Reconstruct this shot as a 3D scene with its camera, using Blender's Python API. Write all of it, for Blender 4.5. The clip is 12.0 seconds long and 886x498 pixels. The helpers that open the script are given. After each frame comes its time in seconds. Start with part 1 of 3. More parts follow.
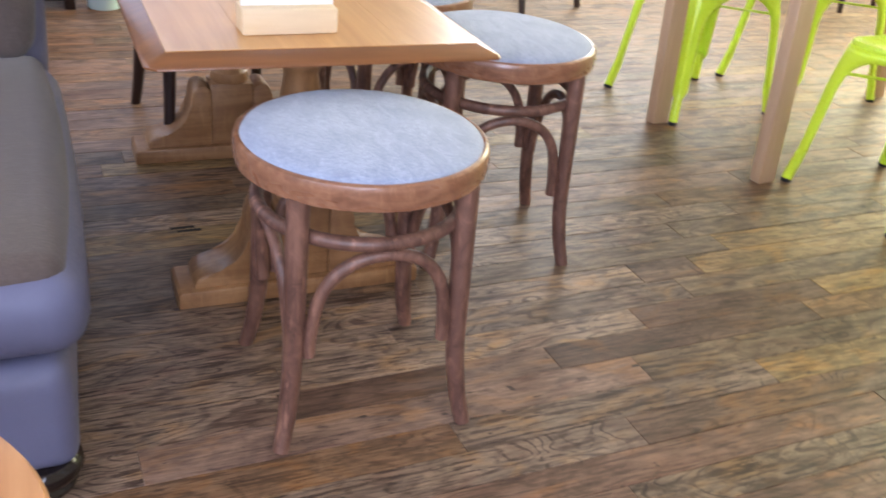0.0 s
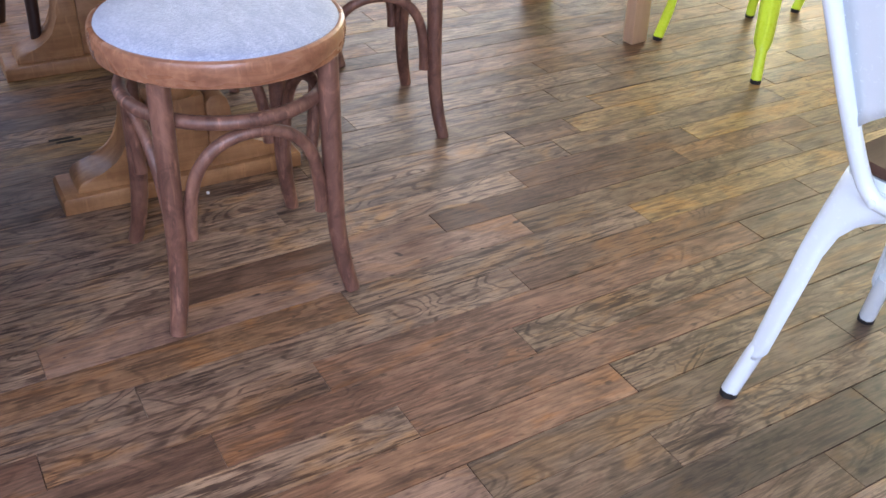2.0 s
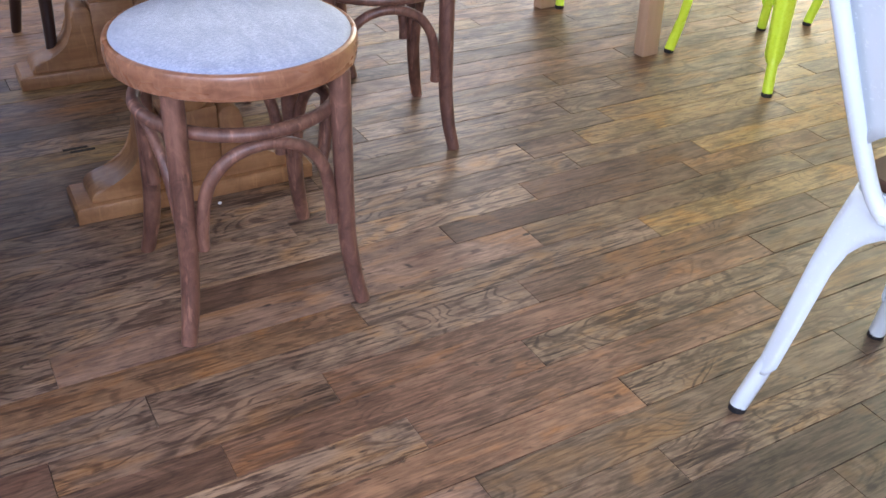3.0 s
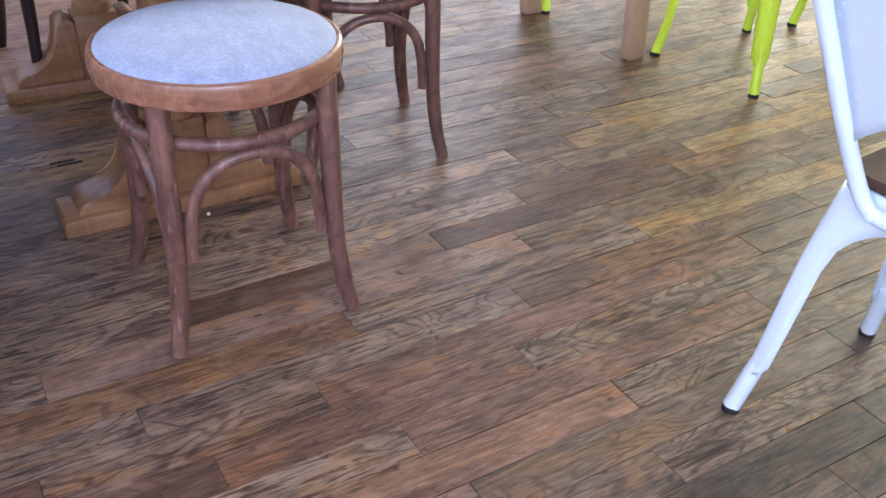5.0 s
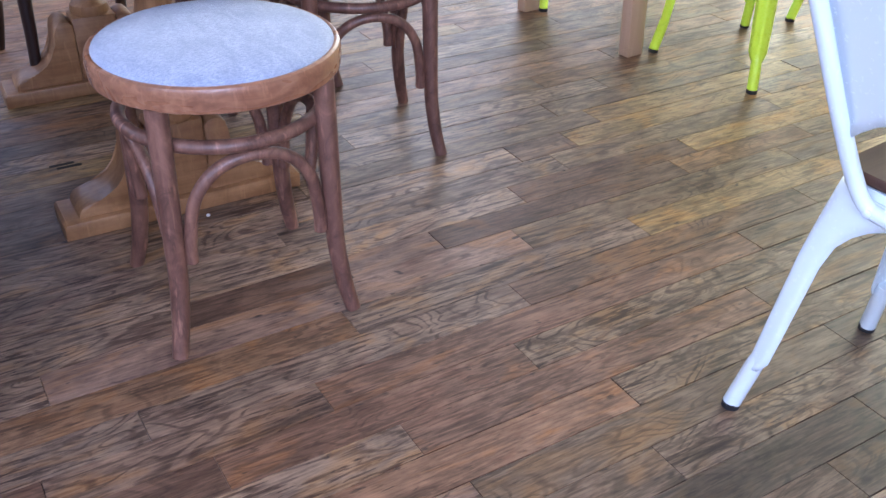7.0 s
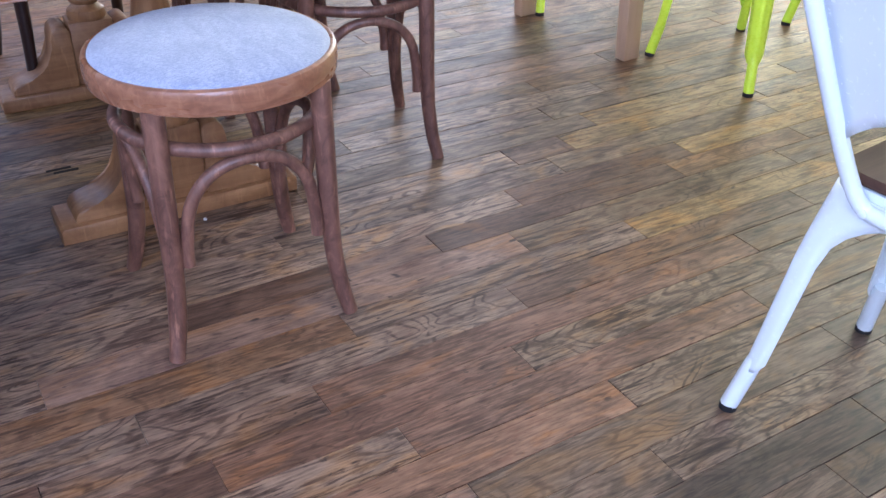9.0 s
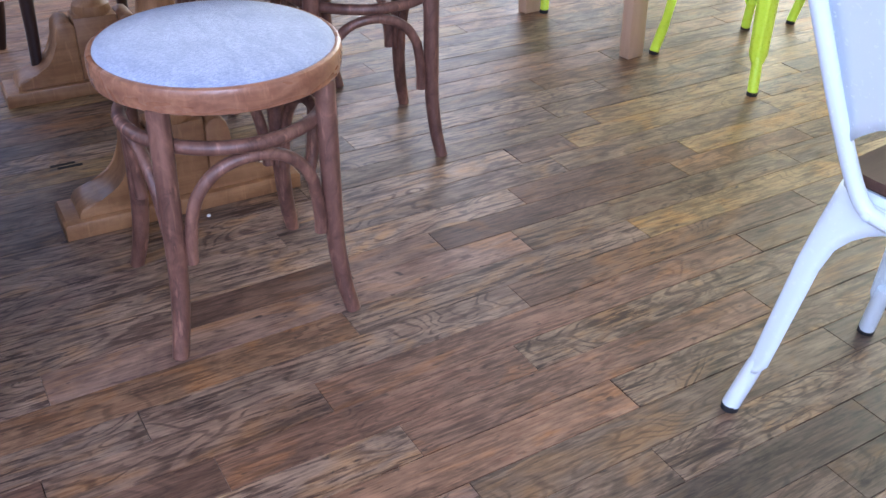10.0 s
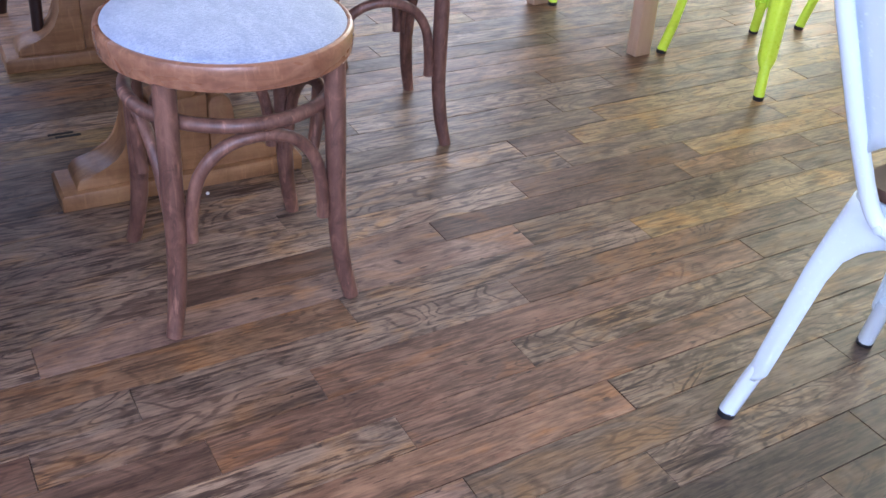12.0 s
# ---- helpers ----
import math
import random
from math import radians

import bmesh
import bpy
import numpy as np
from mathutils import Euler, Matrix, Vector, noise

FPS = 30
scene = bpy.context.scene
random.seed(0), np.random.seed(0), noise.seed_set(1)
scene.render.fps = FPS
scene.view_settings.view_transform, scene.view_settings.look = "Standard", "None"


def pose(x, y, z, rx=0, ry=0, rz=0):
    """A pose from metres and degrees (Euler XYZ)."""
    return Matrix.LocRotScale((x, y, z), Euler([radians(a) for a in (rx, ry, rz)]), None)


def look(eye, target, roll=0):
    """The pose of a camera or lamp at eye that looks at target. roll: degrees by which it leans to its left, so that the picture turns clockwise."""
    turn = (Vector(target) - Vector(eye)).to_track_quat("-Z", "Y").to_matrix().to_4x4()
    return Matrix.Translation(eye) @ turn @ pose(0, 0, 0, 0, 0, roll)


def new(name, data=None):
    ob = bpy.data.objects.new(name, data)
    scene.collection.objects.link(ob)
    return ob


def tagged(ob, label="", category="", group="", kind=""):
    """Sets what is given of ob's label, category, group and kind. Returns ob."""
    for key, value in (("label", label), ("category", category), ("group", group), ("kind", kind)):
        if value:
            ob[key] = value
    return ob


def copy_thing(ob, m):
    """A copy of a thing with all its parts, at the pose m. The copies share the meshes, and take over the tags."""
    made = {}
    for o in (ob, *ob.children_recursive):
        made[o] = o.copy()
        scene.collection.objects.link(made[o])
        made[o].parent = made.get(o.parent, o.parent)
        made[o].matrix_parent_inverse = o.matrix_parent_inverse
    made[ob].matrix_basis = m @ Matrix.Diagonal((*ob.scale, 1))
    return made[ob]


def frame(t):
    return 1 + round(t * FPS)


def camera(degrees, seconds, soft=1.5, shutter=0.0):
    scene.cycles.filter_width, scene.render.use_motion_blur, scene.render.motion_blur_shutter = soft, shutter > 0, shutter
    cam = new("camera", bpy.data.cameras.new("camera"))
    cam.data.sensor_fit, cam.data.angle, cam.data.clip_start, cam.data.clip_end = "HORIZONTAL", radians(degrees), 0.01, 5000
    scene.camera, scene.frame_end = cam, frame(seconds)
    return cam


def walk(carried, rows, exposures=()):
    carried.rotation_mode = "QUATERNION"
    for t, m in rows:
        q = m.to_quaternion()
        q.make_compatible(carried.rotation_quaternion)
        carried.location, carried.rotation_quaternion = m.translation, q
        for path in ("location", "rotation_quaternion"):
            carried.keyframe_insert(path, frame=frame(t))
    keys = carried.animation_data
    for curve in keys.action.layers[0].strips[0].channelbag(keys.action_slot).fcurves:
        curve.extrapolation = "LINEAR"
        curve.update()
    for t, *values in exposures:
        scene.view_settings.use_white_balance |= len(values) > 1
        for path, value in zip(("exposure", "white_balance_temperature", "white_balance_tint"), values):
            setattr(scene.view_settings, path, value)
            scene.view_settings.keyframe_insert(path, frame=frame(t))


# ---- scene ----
cam = camera(50.5, 12.0, shutter=0.5)
PATH = [
    (0, (-0.293, -1.172, 1.065), (0.446, 0.421, 0.107), 6.1),
    (0.3, (-0.282, -1.175, 1.043), (0.51, 0.383, 0.071), 5.6),
    (0.5, (-0.275, -1.19, 1.052), (0.497, 0.352, 0.038), 4.9),
    (0.6, (-0.266, -1.195, 1.038), (0.502, 0.339, 0.009), 4.1),
    (0.8, (-0.241, -1.225, 1.033), (0.547, 0.277, -0.027), 2.9),
    (1, (-0.241, -1.239, 1.048), (0.616, 0.199, -0.047), 3.4),
    (1.2, (-0.238, -1.266, 1.042), (0.637, 0.157, -0.059), 4.1),
    (1.5, (-0.253, -1.281, 1.048), (0.627, 0.14, -0.051), 4.0),
    (2, (-0.257, -1.292, 1.042), (0.595, 0.135, -0.071), 3.0),
    (2.5, (-0.255, -1.296, 1.045), (0.58, 0.141, -0.068), 2.8),
    (3, (-0.258, -1.294, 1.052), (0.579, 0.152, -0.047), 3.0),
    (3.5, (-0.253, -1.294, 1.053), (0.593, 0.158, -0.031), 2.2),
    (5.5, (-0.254, -1.295, 1.046), (0.604, 0.15, -0.04), 2.2),
    (6, (-0.254, -1.295, 1.048), (0.599, 0.147, -0.045), 2.0),
    (6.5, (-0.251, -1.295, 1.052), (0.599, 0.147, -0.041), 1.8),
    (7, (-0.252, -1.297, 1.052), (0.601, 0.148, -0.037), 1.6),
    (9, (-0.252, -1.301, 1.048), (0.608, 0.148, -0.031), 1.5),
    (9.5, (-0.252, -1.3, 1.05), (0.603, 0.146, -0.036), 1.7),
    (10, (-0.253, -1.298, 1.055), (0.6, 0.147, -0.033), 1.8),
    (10.5, (-0.251, -1.299, 1.052), (0.601, 0.146, -0.038), 1.6),
    (11, (-0.248, -1.299, 1.05), (0.607, 0.143, -0.041), 1.8),
    (11.5, (-0.251, -1.283, 1.046), (0.616, 0.146, -0.054), 3.3),
    (11.7, (-0.257, -1.28, 1.039), (0.607, 0.15, -0.061), 4.0),
    (12, (-0.265, -1.269, 1.049), (0.604, 0.15, -0.061), 5.2),
]
walk(cam, [(t, look(eye, target, roll)) for t, eye, target, roll in PATH], [
    (0.0, -0.03, 5680, 17), (1.0, -0.05, 5560, 22), (3.5, -0.06, 5420, 21), (5.5, -0.07, 5030, 24), (7.0, -0.06, 4940, 23), (12.0, -0.06, 4970, 23)])

# ---- light ----
world = bpy.data.worlds.new("sky")
scene.world = world
world.use_nodes = True
wn = world.node_tree.nodes
sky = wn.new("ShaderNodeTexSky")
sky.sky_type = "NISHITA"
sky.sun_disc = False
sky.sun_elevation, sky.sun_rotation = radians(42), radians(60)
wn["Background"].inputs["Strength"].default_value = 0.10
world.node_tree.links.new(sky.outputs["Color"], wn["Background"].inputs["Color"])


def window_light(name, eye, target, sx, sy, watts, color):
    d = bpy.data.lights.new(name, "AREA")
    d.shape, d.size, d.size_y, d.energy, d.color = "RECTANGLE", sx, sy, watts, color
    ob = new(name, d)
    ob.matrix_world = look(eye, target)
    return ob


DAY = (0.98, 0.95, 0.80)
SKY = (0.83, 0.885, 1.0)
window_light("daylight_far", (3.35, 4.33, 1.75), (2.4, 0.0, 0.6), 2.3, 1.5, 95, DAY)
window_light("daylight_side", (5.13, 2.1, 1.75), (0.5, 1.2, 0.5), 3.8, 1.5, 268, (1.0, 0.925, 0.50))
window_light("daylight_back", (-0.95, -3.13, 1.75), (-0.4, 0.0, 0.4), 2.0, 1.5, 98, SKY)
window_light("daylight_north", (-0.3, 4.33, 1.75), (-0.25, 0.0, 0.2), 2.1, 1.5, 16, SKY)
window_light("daylight_west", (-2.53, -1.6, 1.75), (1.0, -0.7, 0.7), 2.0, 1.5, 50, SKY)
window_light("daylight_corner", (-2.53, 2.6, 1.75), (-0.2, 2.4, 0.0), 1.9, 1.5, 40, SKY)


# ---- materials ----
LAY = math.atan(0.025)  # the strips lie a little askew to the walls


def mat(name, color, rough=0.5, metal=0.0, spec=0.5):
    m = bpy.data.materials.new(name)
    m.use_nodes = True
    b = m.node_tree.nodes["Principled BSDF"]
    b.inputs["Base Color"].default_value = (*color, 1)
    b.inputs["Roughness"].default_value = rough
    b.inputs["Metallic"].default_value = metal
    b.inputs["Specular IOR Level"].default_value = spec
    return m


class Graph:
    """A small helper to wire nodes of one material."""

    def __init__(self, m):
        self.tree, self.b = m.node_tree, m.node_tree.nodes["Principled BSDF"]

    def node(self, kind, **values):
        n = self.tree.nodes.new(kind)
        for key, v in values.items():
            key = key.replace("_", " ")
            n.inputs[key].default_value = v
        return n

    def link(self, a, b):
        self.tree.links.new(a, b)

    def coords(self, scale, offset=None, space="Object", turn=(0, 0, 0)):
        tc = self.node("ShaderNodeTexCoord")
        mp = self.node("ShaderNodeMapping")
        mp.inputs["Scale"].default_value = scale
        mp.inputs["Rotation"].default_value = turn
        self.link(tc.outputs[space], mp.inputs["Vector"])
        if offset is not None:
            self.link(offset, mp.inputs["Location"])
        return mp.outputs["Vector"]

    def noise(self, vec, scale=1.0, detail=4.0, rough=0.55, distort=0.0):
        n = self.node("ShaderNodeTexNoise", Scale=scale, Detail=detail, Roughness=rough, Distortion=distort)
        self.link(vec, n.inputs["Vector"])
        return n.outputs["Fac"]

    def ramp(self, fac, stops):
        r = self.node("ShaderNodeValToRGB")
        e = r.color_ramp.elements
        while len(e) < len(stops):
            e.new(0.5)
        for el, (p, c) in zip(e, stops):
            el.position = p
            el.color = (*c, 1) if len(c) == 3 else c
        self.link(fac, r.inputs["Fac"])
        return r.outputs["Color"]

    def mix(self, fac, a, b, mode="MIX"):
        n = self.node("ShaderNodeMix")
        n.data_type, n.blend_type = "RGBA", mode
        for sock, v in ((n.inputs[0], fac), (n.inputs[6], a), (n.inputs[7], b)):
            if isinstance(v, (int, float)):
                sock.default_value = v
            elif isinstance(v, tuple):
                sock.default_value = (*v, 1)
            else:
                self.link(v, sock)
        return n.outputs[2]

    def span(self, fac, lo, hi, a=0.0, b=1.0):
        n = self.node("ShaderNodeMapRange")
        for k, v in zip(("From Min", "From Max", "To Min", "To Max"), (lo, hi, a, b)):
            n.inputs[k].default_value = v
        self.link(fac, n.inputs["Value"])
        return n.outputs["Result"]

    def bump(self, fac, strength=0.2, distance=0.002):
        n = self.node("ShaderNodeBump", Strength=strength, Distance=distance)
        self.link(fac, n.inputs["Height"])
        self.link(n.outputs["Normal"], self.b.inputs["Normal"])

    def color(self, c):
        self.link(c, self.b.inputs["Base Color"])

    def rough(self, r):
        self.link(r, self.b.inputs["Roughness"])


def wood(name, dark, light, axis="X", grain=1.0, rough=(0.3, 0.5), bump=0.15, contrast=1.0, coat=0.0, mottle=0.0):
    """Sawn or bent wood with fibres along one axis of the object."""
    m = mat(name, light)
    g = Graph(m)
    along, across = 3.0 * grain, 42.0 * grain
    scale = {"X": (along, across, across), "Y": (across, along, across), "Z": (across, across, along)}[axis]
    fine = g.noise(g.coords(scale), 1.0, 6, 0.65, 0.6)
    broad = g.noise(g.coords(tuple(s * 0.13 for s in scale)), 1.0, 3, 0.5, 1.2)
    mid = tuple((a + b) / 2 for a, b in zip(dark, light))
    c = g.ramp(fine, [(0.5 - 0.22 / contrast, dark), (0.5, mid), (0.5 + 0.2 / contrast, light)])
    c = g.mix(g.span(broad, 0.35, 0.7), c, g.mix(0.6, c, dark), "MIX")
    if mottle:
        spots = g.noise(g.coords((30, 30, 17)), 1.0, 5, 0.65, 0.8)
        rubbed = g.noise(g.coords((70, 70, 9)), 1.0, 4, 0.6, 0.4)
        c = g.mix(g.span(spots, 0.50, 0.68, 0.0, mottle), c, tuple(v * 0.8 for v in dark))
        c = g.mix(g.span(spots, 0.47, 0.32, 0.0, mottle * 0.8), c, light)
        c = g.mix(g.span(rubbed, 0.58, 0.72, 0.0, mottle), c, tuple(min(1.0, v * 1.35) for v in light))
    g.color(c)
    g.rough(g.span(broad, 0.3, 0.7, *rough))
    g.bump(fine, bump, 0.001)
    if coat:
        g.b.inputs["Coat Weight"].default_value = coat
        g.b.inputs["Coat Roughness"].default_value = 0.18
    return m


def floor_wood(name, island):
    """Old varnished oak strips: each has its own tone; dark pores, flame figure, worn amber and grey patches."""
    m = mat(name, (0.15, 0.09, 0.06), 0.4, 0.0, 0.29)
    g = Graph(m)
    if island:
        rnd = g.node("ShaderNodeNewGeometry").outputs["Random Per Island"]
        tone = g.ramp(rnd, [(0.0, (0.140, 0.085, 0.055)), (0.3, (0.195, 0.130, 0.079)), (0.55, (0.165, 0.105, 0.066)),
                            (0.8, (0.225, 0.155, 0.095)), (1.0, (0.185, 0.118, 0.069))])
        figure = g.span(rnd, 0, 1, 0.9, 0.3)
    else:
        info = g.node("ShaderNodeObjectInfo")
        rnd, tone, figure = info.outputs["Random"], info.outputs["Color"], info.outputs["Alpha"]
    shift = g.node("ShaderNodeCombineXYZ")
    push = g.span(rnd, 0, 1, 0, 90)
    g.link(push, shift.inputs["X"])
    g.link(push, shift.inputs["Y"])
    turned = g.node("ShaderNodeMapping")
    turned.inputs["Rotation"].default_value = (0, 0, -LAY)
    geo = g.node("ShaderNodeNewGeometry").outputs["Position"]
    g.link(geo, turned.inputs["Vector"])

    def place(scale):
        mp = g.node("ShaderNodeMapping")
        mp.inputs["Scale"].default_value = scale
        g.link(turned.outputs["Vector"], mp.inputs["Vector"])
        g.link(shift.outputs["Vector"], mp.inputs["Location"])
        return mp.outputs["Vector"]

    def math_(kind, p, q=None):
        n = g.node("ShaderNodeMath")
        n.operation = kind
        for sock, v in zip(n.inputs, (p, q)):
            if isinstance(v, (int, float)):
                sock.default_value = v
            elif v is not None:
                g.link(v, sock)
        return n.outputs[0]

    def both(p, q, most=1.0):
        return g.span(math_("MULTIPLY", p, q), 0, 1, 0, most)

    def times(k):
        return g.mix(1.0, tone, k, "MULTIPLY")

    blotch = g.noise(place((8.0, 17.0, 1.0)), 1.0, 5, 0.62, 0.7)
    hue = g.noise(place((4.8, 13.0, 1.0)), 1.0, 4, 0.62, 1.0)
    greyed = g.noise(place((5.0, 14.0, 1.0)), 1.0, 3, 0.55, 0.5)
    worn = g.noise(place((4.5, 10.0, 1.0)), 1.0, 3, 0.6, 0.5)
    fibre = g.noise(place((15.0, 230.0, 1.0)), 1.0, 4, 0.65, 0.15)
    streak = g.noise(place((8.5, 105.0, 1.0)), 1.0, 4, 0.64, 0.22)
    broad = g.noise(place((4.6, 40.0, 1.0)), 1.0, 4, 0.64, 0.25)
    smudge = g.noise(place((12.0, 46.0, 1.0)), 1.0, 3, 0.6, 0.3)
    stain = g.noise(geo, 2.1, 4, 0.6, 0.6)
    # tone in soft patches
    c = g.mix(g.span(blotch, 0.34, 0.66), times((0.60, 0.57, 0.58)), times((1.55, 1.54, 1.50)))
    c = g.mix(g.span(greyed, 0.52, 0.68, 0.0, 0.45), c, times((1.02, 1.06, 1.10)))
    c = g.mix(g.span(hue, 0.52, 0.68, 0.0, 0.75), c, times((1.70, 1.32, 0.72)))
    c = g.mix(g.span(hue, 0.46, 0.32, 0.0, 0.5), c, times((0.86, 0.62, 0.55)))
    dark = g.mix(1.0, c, (0.185, 0.142, 0.142), "MULTIPLY")
    black = (0.020, 0.013, 0.012)
    # long fibres and pores; plainer strips show less of them
    c = g.mix(g.span(fibre, 0.50, 0.65, 0.0, 0.46), c, dark)
    c = g.mix(g.span(fibre, 0.48, 0.34, 0.0, 0.36), c, times((2.1, 2.0, 1.85)))
    c = g.mix(both(g.span(broad, 0.54, 0.66), g.span(figure, 0, 1, 0.25, 0.8)), c, dark)
    c = g.mix(both(g.span(streak, 0.515, 0.575), math_("MULTIPLY", figure, g.span(worn, 0.42, 0.56, 0.15, 1.0))), c, dark)
    # flame figure: bands bent by a slow noise, broken up by the fibre
    slow = g.noise(place((3.6, 11.0, 1.0)), 1.0, 2, 0.45, 0.6)
    rings = math_("SINE", math_("MULTIPLY", slow, 80.0))
    flame = math_("MULTIPLY", g.span(rings, 0.35, 0.95), g.span(worn, 0.56, 0.44))
    c = g.mix(both(math_("MULTIPLY", flame, g.span(fibre, 0.36, 0.52, 0.45, 1.0)), figure, 0.85), c, dark)
    # short curly figure on a few strips
    curl = g.noise(place((10.0, 26.0, 1.0)), 1.0, 2, 0.5, 0.7)
    curls = g.span(math_("SINE", math_("MULTIPLY", curl, 40.0)), 0.25, 0.9)
    c = g.mix(both(math_("MULTIPLY", curls, g.span(smudge, 0.36, 0.52, 0.2, 1.0)), g.span(figure, 0.93, 0.99), 0.42), c, dark)
    # dents, ink-dark flecks and traffic stains
    c = g.mix(g.span(smudge, 0.60, 0.72, 0.0, 0.75), c, dark)
    flecks = g.noise(place((24.0, 90.0, 1.0)), 1.0, 3, 0.55, 0.5)
    c = g.mix(g.span(flecks, 0.64, 0.74, 0.0, 0.8), c, black)
    knots = g.noise(place((16.0, 34.0, 1.0)), 1.0, 1, 0.4, 0.5)
    c = g.mix(g.span(knots, 0.75, 0.80, 0.0, 0.9), c, black)
    c = g.mix(g.span(stain, 0.52, 0.72, 0.0, 0.5), c, g.mix(1.0, c, (0.60, 0.56, 0.60), "MULTIPLY"))
    g.color(c)
    g.rough(g.span(blotch, 0.3, 0.7, 0.54, 0.42))
    g.bump(g.mix(0.5, streak, fibre), 0.3, 0.0012)
    return m


def fabric(name, a, b, scale=900.0):
    m = mat(name, a, 0.95, 0.0, 0.2)
    g = Graph(m)
    weave = g.noise(g.coords((scale, scale * 0.45, scale)), 1.0, 2, 0.6)
    cloud = g.noise(g.coords((34, 14, 20), turn=(0, 0, 0.5)), 1.0, 5, 0.7, 0.4)
    heather = g.noise(g.coords((scale * 0.16, scale * 0.42, scale * 0.3)), 1.0, 3, 0.6)
    f = g.mix(0.5, weave, heather)
    c = g.ramp(f, [(0.36, b), (0.5, tuple((x + y) / 2 for x, y in zip(a, b))), (0.62, a)])
    c = g.mix(g.span(cloud, 0.42, 0.66, 0.0, 0.6), c, b)
    g.color(c)
    g.bump(f, 0.7, 0.0016)
    g.b.inputs["Sheen Weight"].default_value = 0.25
    return m


def paint(name, color, rough=0.28, wear=0.12, spread=0.08):
    m = mat(name, color, rough)
    g = Graph(m)
    n = g.noise(g.coords((14, 14, 14)), 1.0, 4, 0.6)
    fine = g.noise(g.coords((120, 120, 120)), 1.0, 3, 0.6)
    g.color(g.mix(g.span(n, 0.4, 0.75, 0.0, wear), color, tuple(v * 0.72 for v in color)))
    g.rough(g.span(fine, 0.3, 0.7, rough - spread * 0.75, rough + spread * 1.25))
    g.bump(n, 0.012, 0.002)
    return m


def plaster(name, color):
    m = mat(name, color, 0.85)
    g = Graph(m)
    n = g.noise(g.coords((3, 3, 3)), 1.0, 5, 0.6)
    g.color(g.mix(g.span(n, 0.35, 0.7, 0, 0.3), color, tuple(v * 0.85 for v in color)))
    g.bump(g.noise(g.coords((60, 60, 60)), 1.0, 3, 0.6), 0.1, 0.002)
    return m


M_RIM = wood("bent_beech", (0.180, 0.072, 0.036), (0.420, 0.205, 0.110), "X", 1.6, (0.20, 0.36), 0.10, 1.0, 0.3, 0.45)
M_LEG = wood("stained_beech", (0.076, 0.032, 0.023), (0.290, 0.145, 0.096), "Z", 0.8, (0.36, 0.54), 0.2, 0.95, 0.05, 0.8)
M_DARK = wood("dark_stained_wood", (0.018, 0.008, 0.006), (0.055, 0.022, 0.015), "Z", 0.6, (0.35, 0.5), 0.1)
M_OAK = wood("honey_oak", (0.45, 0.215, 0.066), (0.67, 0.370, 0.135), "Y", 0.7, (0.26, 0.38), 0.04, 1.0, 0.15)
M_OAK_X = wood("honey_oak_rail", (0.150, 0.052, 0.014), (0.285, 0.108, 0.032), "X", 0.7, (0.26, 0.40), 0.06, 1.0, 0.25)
M_BASE = wood("carved_oak", (0.205, 0.095, 0.036), (0.415, 0.220, 0.092), "X", 0.6, (0.36, 0.55), 0.2, 1.3, 0.1, 0.4)
M_COLUMN = wood("turned_oak_column", (0.205, 0.095, 0.036), (0.415, 0.220, 0.092), "Z", 0.6, (0.36, 0.55), 0.2, 1.3, 0.1, 0.4)
M_TAN = wood("pale_beech", (0.48, 0.310, 0.178), (0.63, 0.440, 0.275), "Z", 0.7, (0.35, 0.5), 0.06, 0.7)
M_BLOCK = wood("pale_maple", (0.70, 0.52, 0.30), (0.84, 0.68, 0.45), "X", 0.7, (0.45, 0.6), 0.05)
M_ROUND = wood("orange_wood", (0.42, 0.19, 0.08), (0.62, 0.34, 0.16), "Y", 0.8, (0.3, 0.42), 0.06)
M_SEATPAD = wood("walnut_seat", (0.045, 0.024, 0.017), (0.095, 0.052, 0.036), "Y", 0.8, (0.6, 0.75), 0.08)
M_SEATPAD.node_tree.nodes["Principled BSDF"].inputs["Specular IOR Level"].default_value = 0.12
M_FABRIC = fabric("blue_grey_wool", (0.485, 0.53, 0.645), (0.245, 0.28, 0.395))
M_TAUPE = fabric("taupe_suede", (0.128, 0.098, 0.086), (0.092, 0.070, 0.061), 500.0)
M_VINYL = paint("blue_grey_vinyl", (0.150, 0.152, 0.245), 0.5, 0.2)
M_YELLOW = paint("lime_yellow_paint", (0.72, 0.94, 0.040), 0.28)
M_WHITE = paint("white_paint", (0.72, 0.79, 0.825), 0.26, 0.02, 0.015)
M_RUBBER = mat("black_rubber", (0.012, 0.012, 0.013), 0.7)
M_BUN = mat("dark_lacquer", (0.016, 0.010, 0.009), 0.12)
M_CARD = paint("white_card", (0.86, 0.88, 0.88), 0.5, 0.02)
M_CARDBLUE = paint("pale_blue_card", (0.62, 0.80, 0.84), 0.5, 0.02)
M_WALL = plaster("warm_white_plaster", (0.50, 0.46, 0.42))
M_CEIL = plaster("white_ceiling", (0.75, 0.74, 0.72))
M_GAP = mat("floor_gap", (0.014, 0.010, 0.008), 0.9)
M_TRIM = paint("white_trim", (0.72, 0.71, 0.69), 0.4)
M_FLOOR = floor_wood("old_oak_strip", False)
M_FLOOR2 = floor_wood("old_oak_strip_far", True)
M_GLASS = mat("window_glass", (1, 1, 1), 0.02)
M_GLASS.node_tree.nodes["Principled BSDF"].inputs["Transmission Weight"].default_value = 1.0


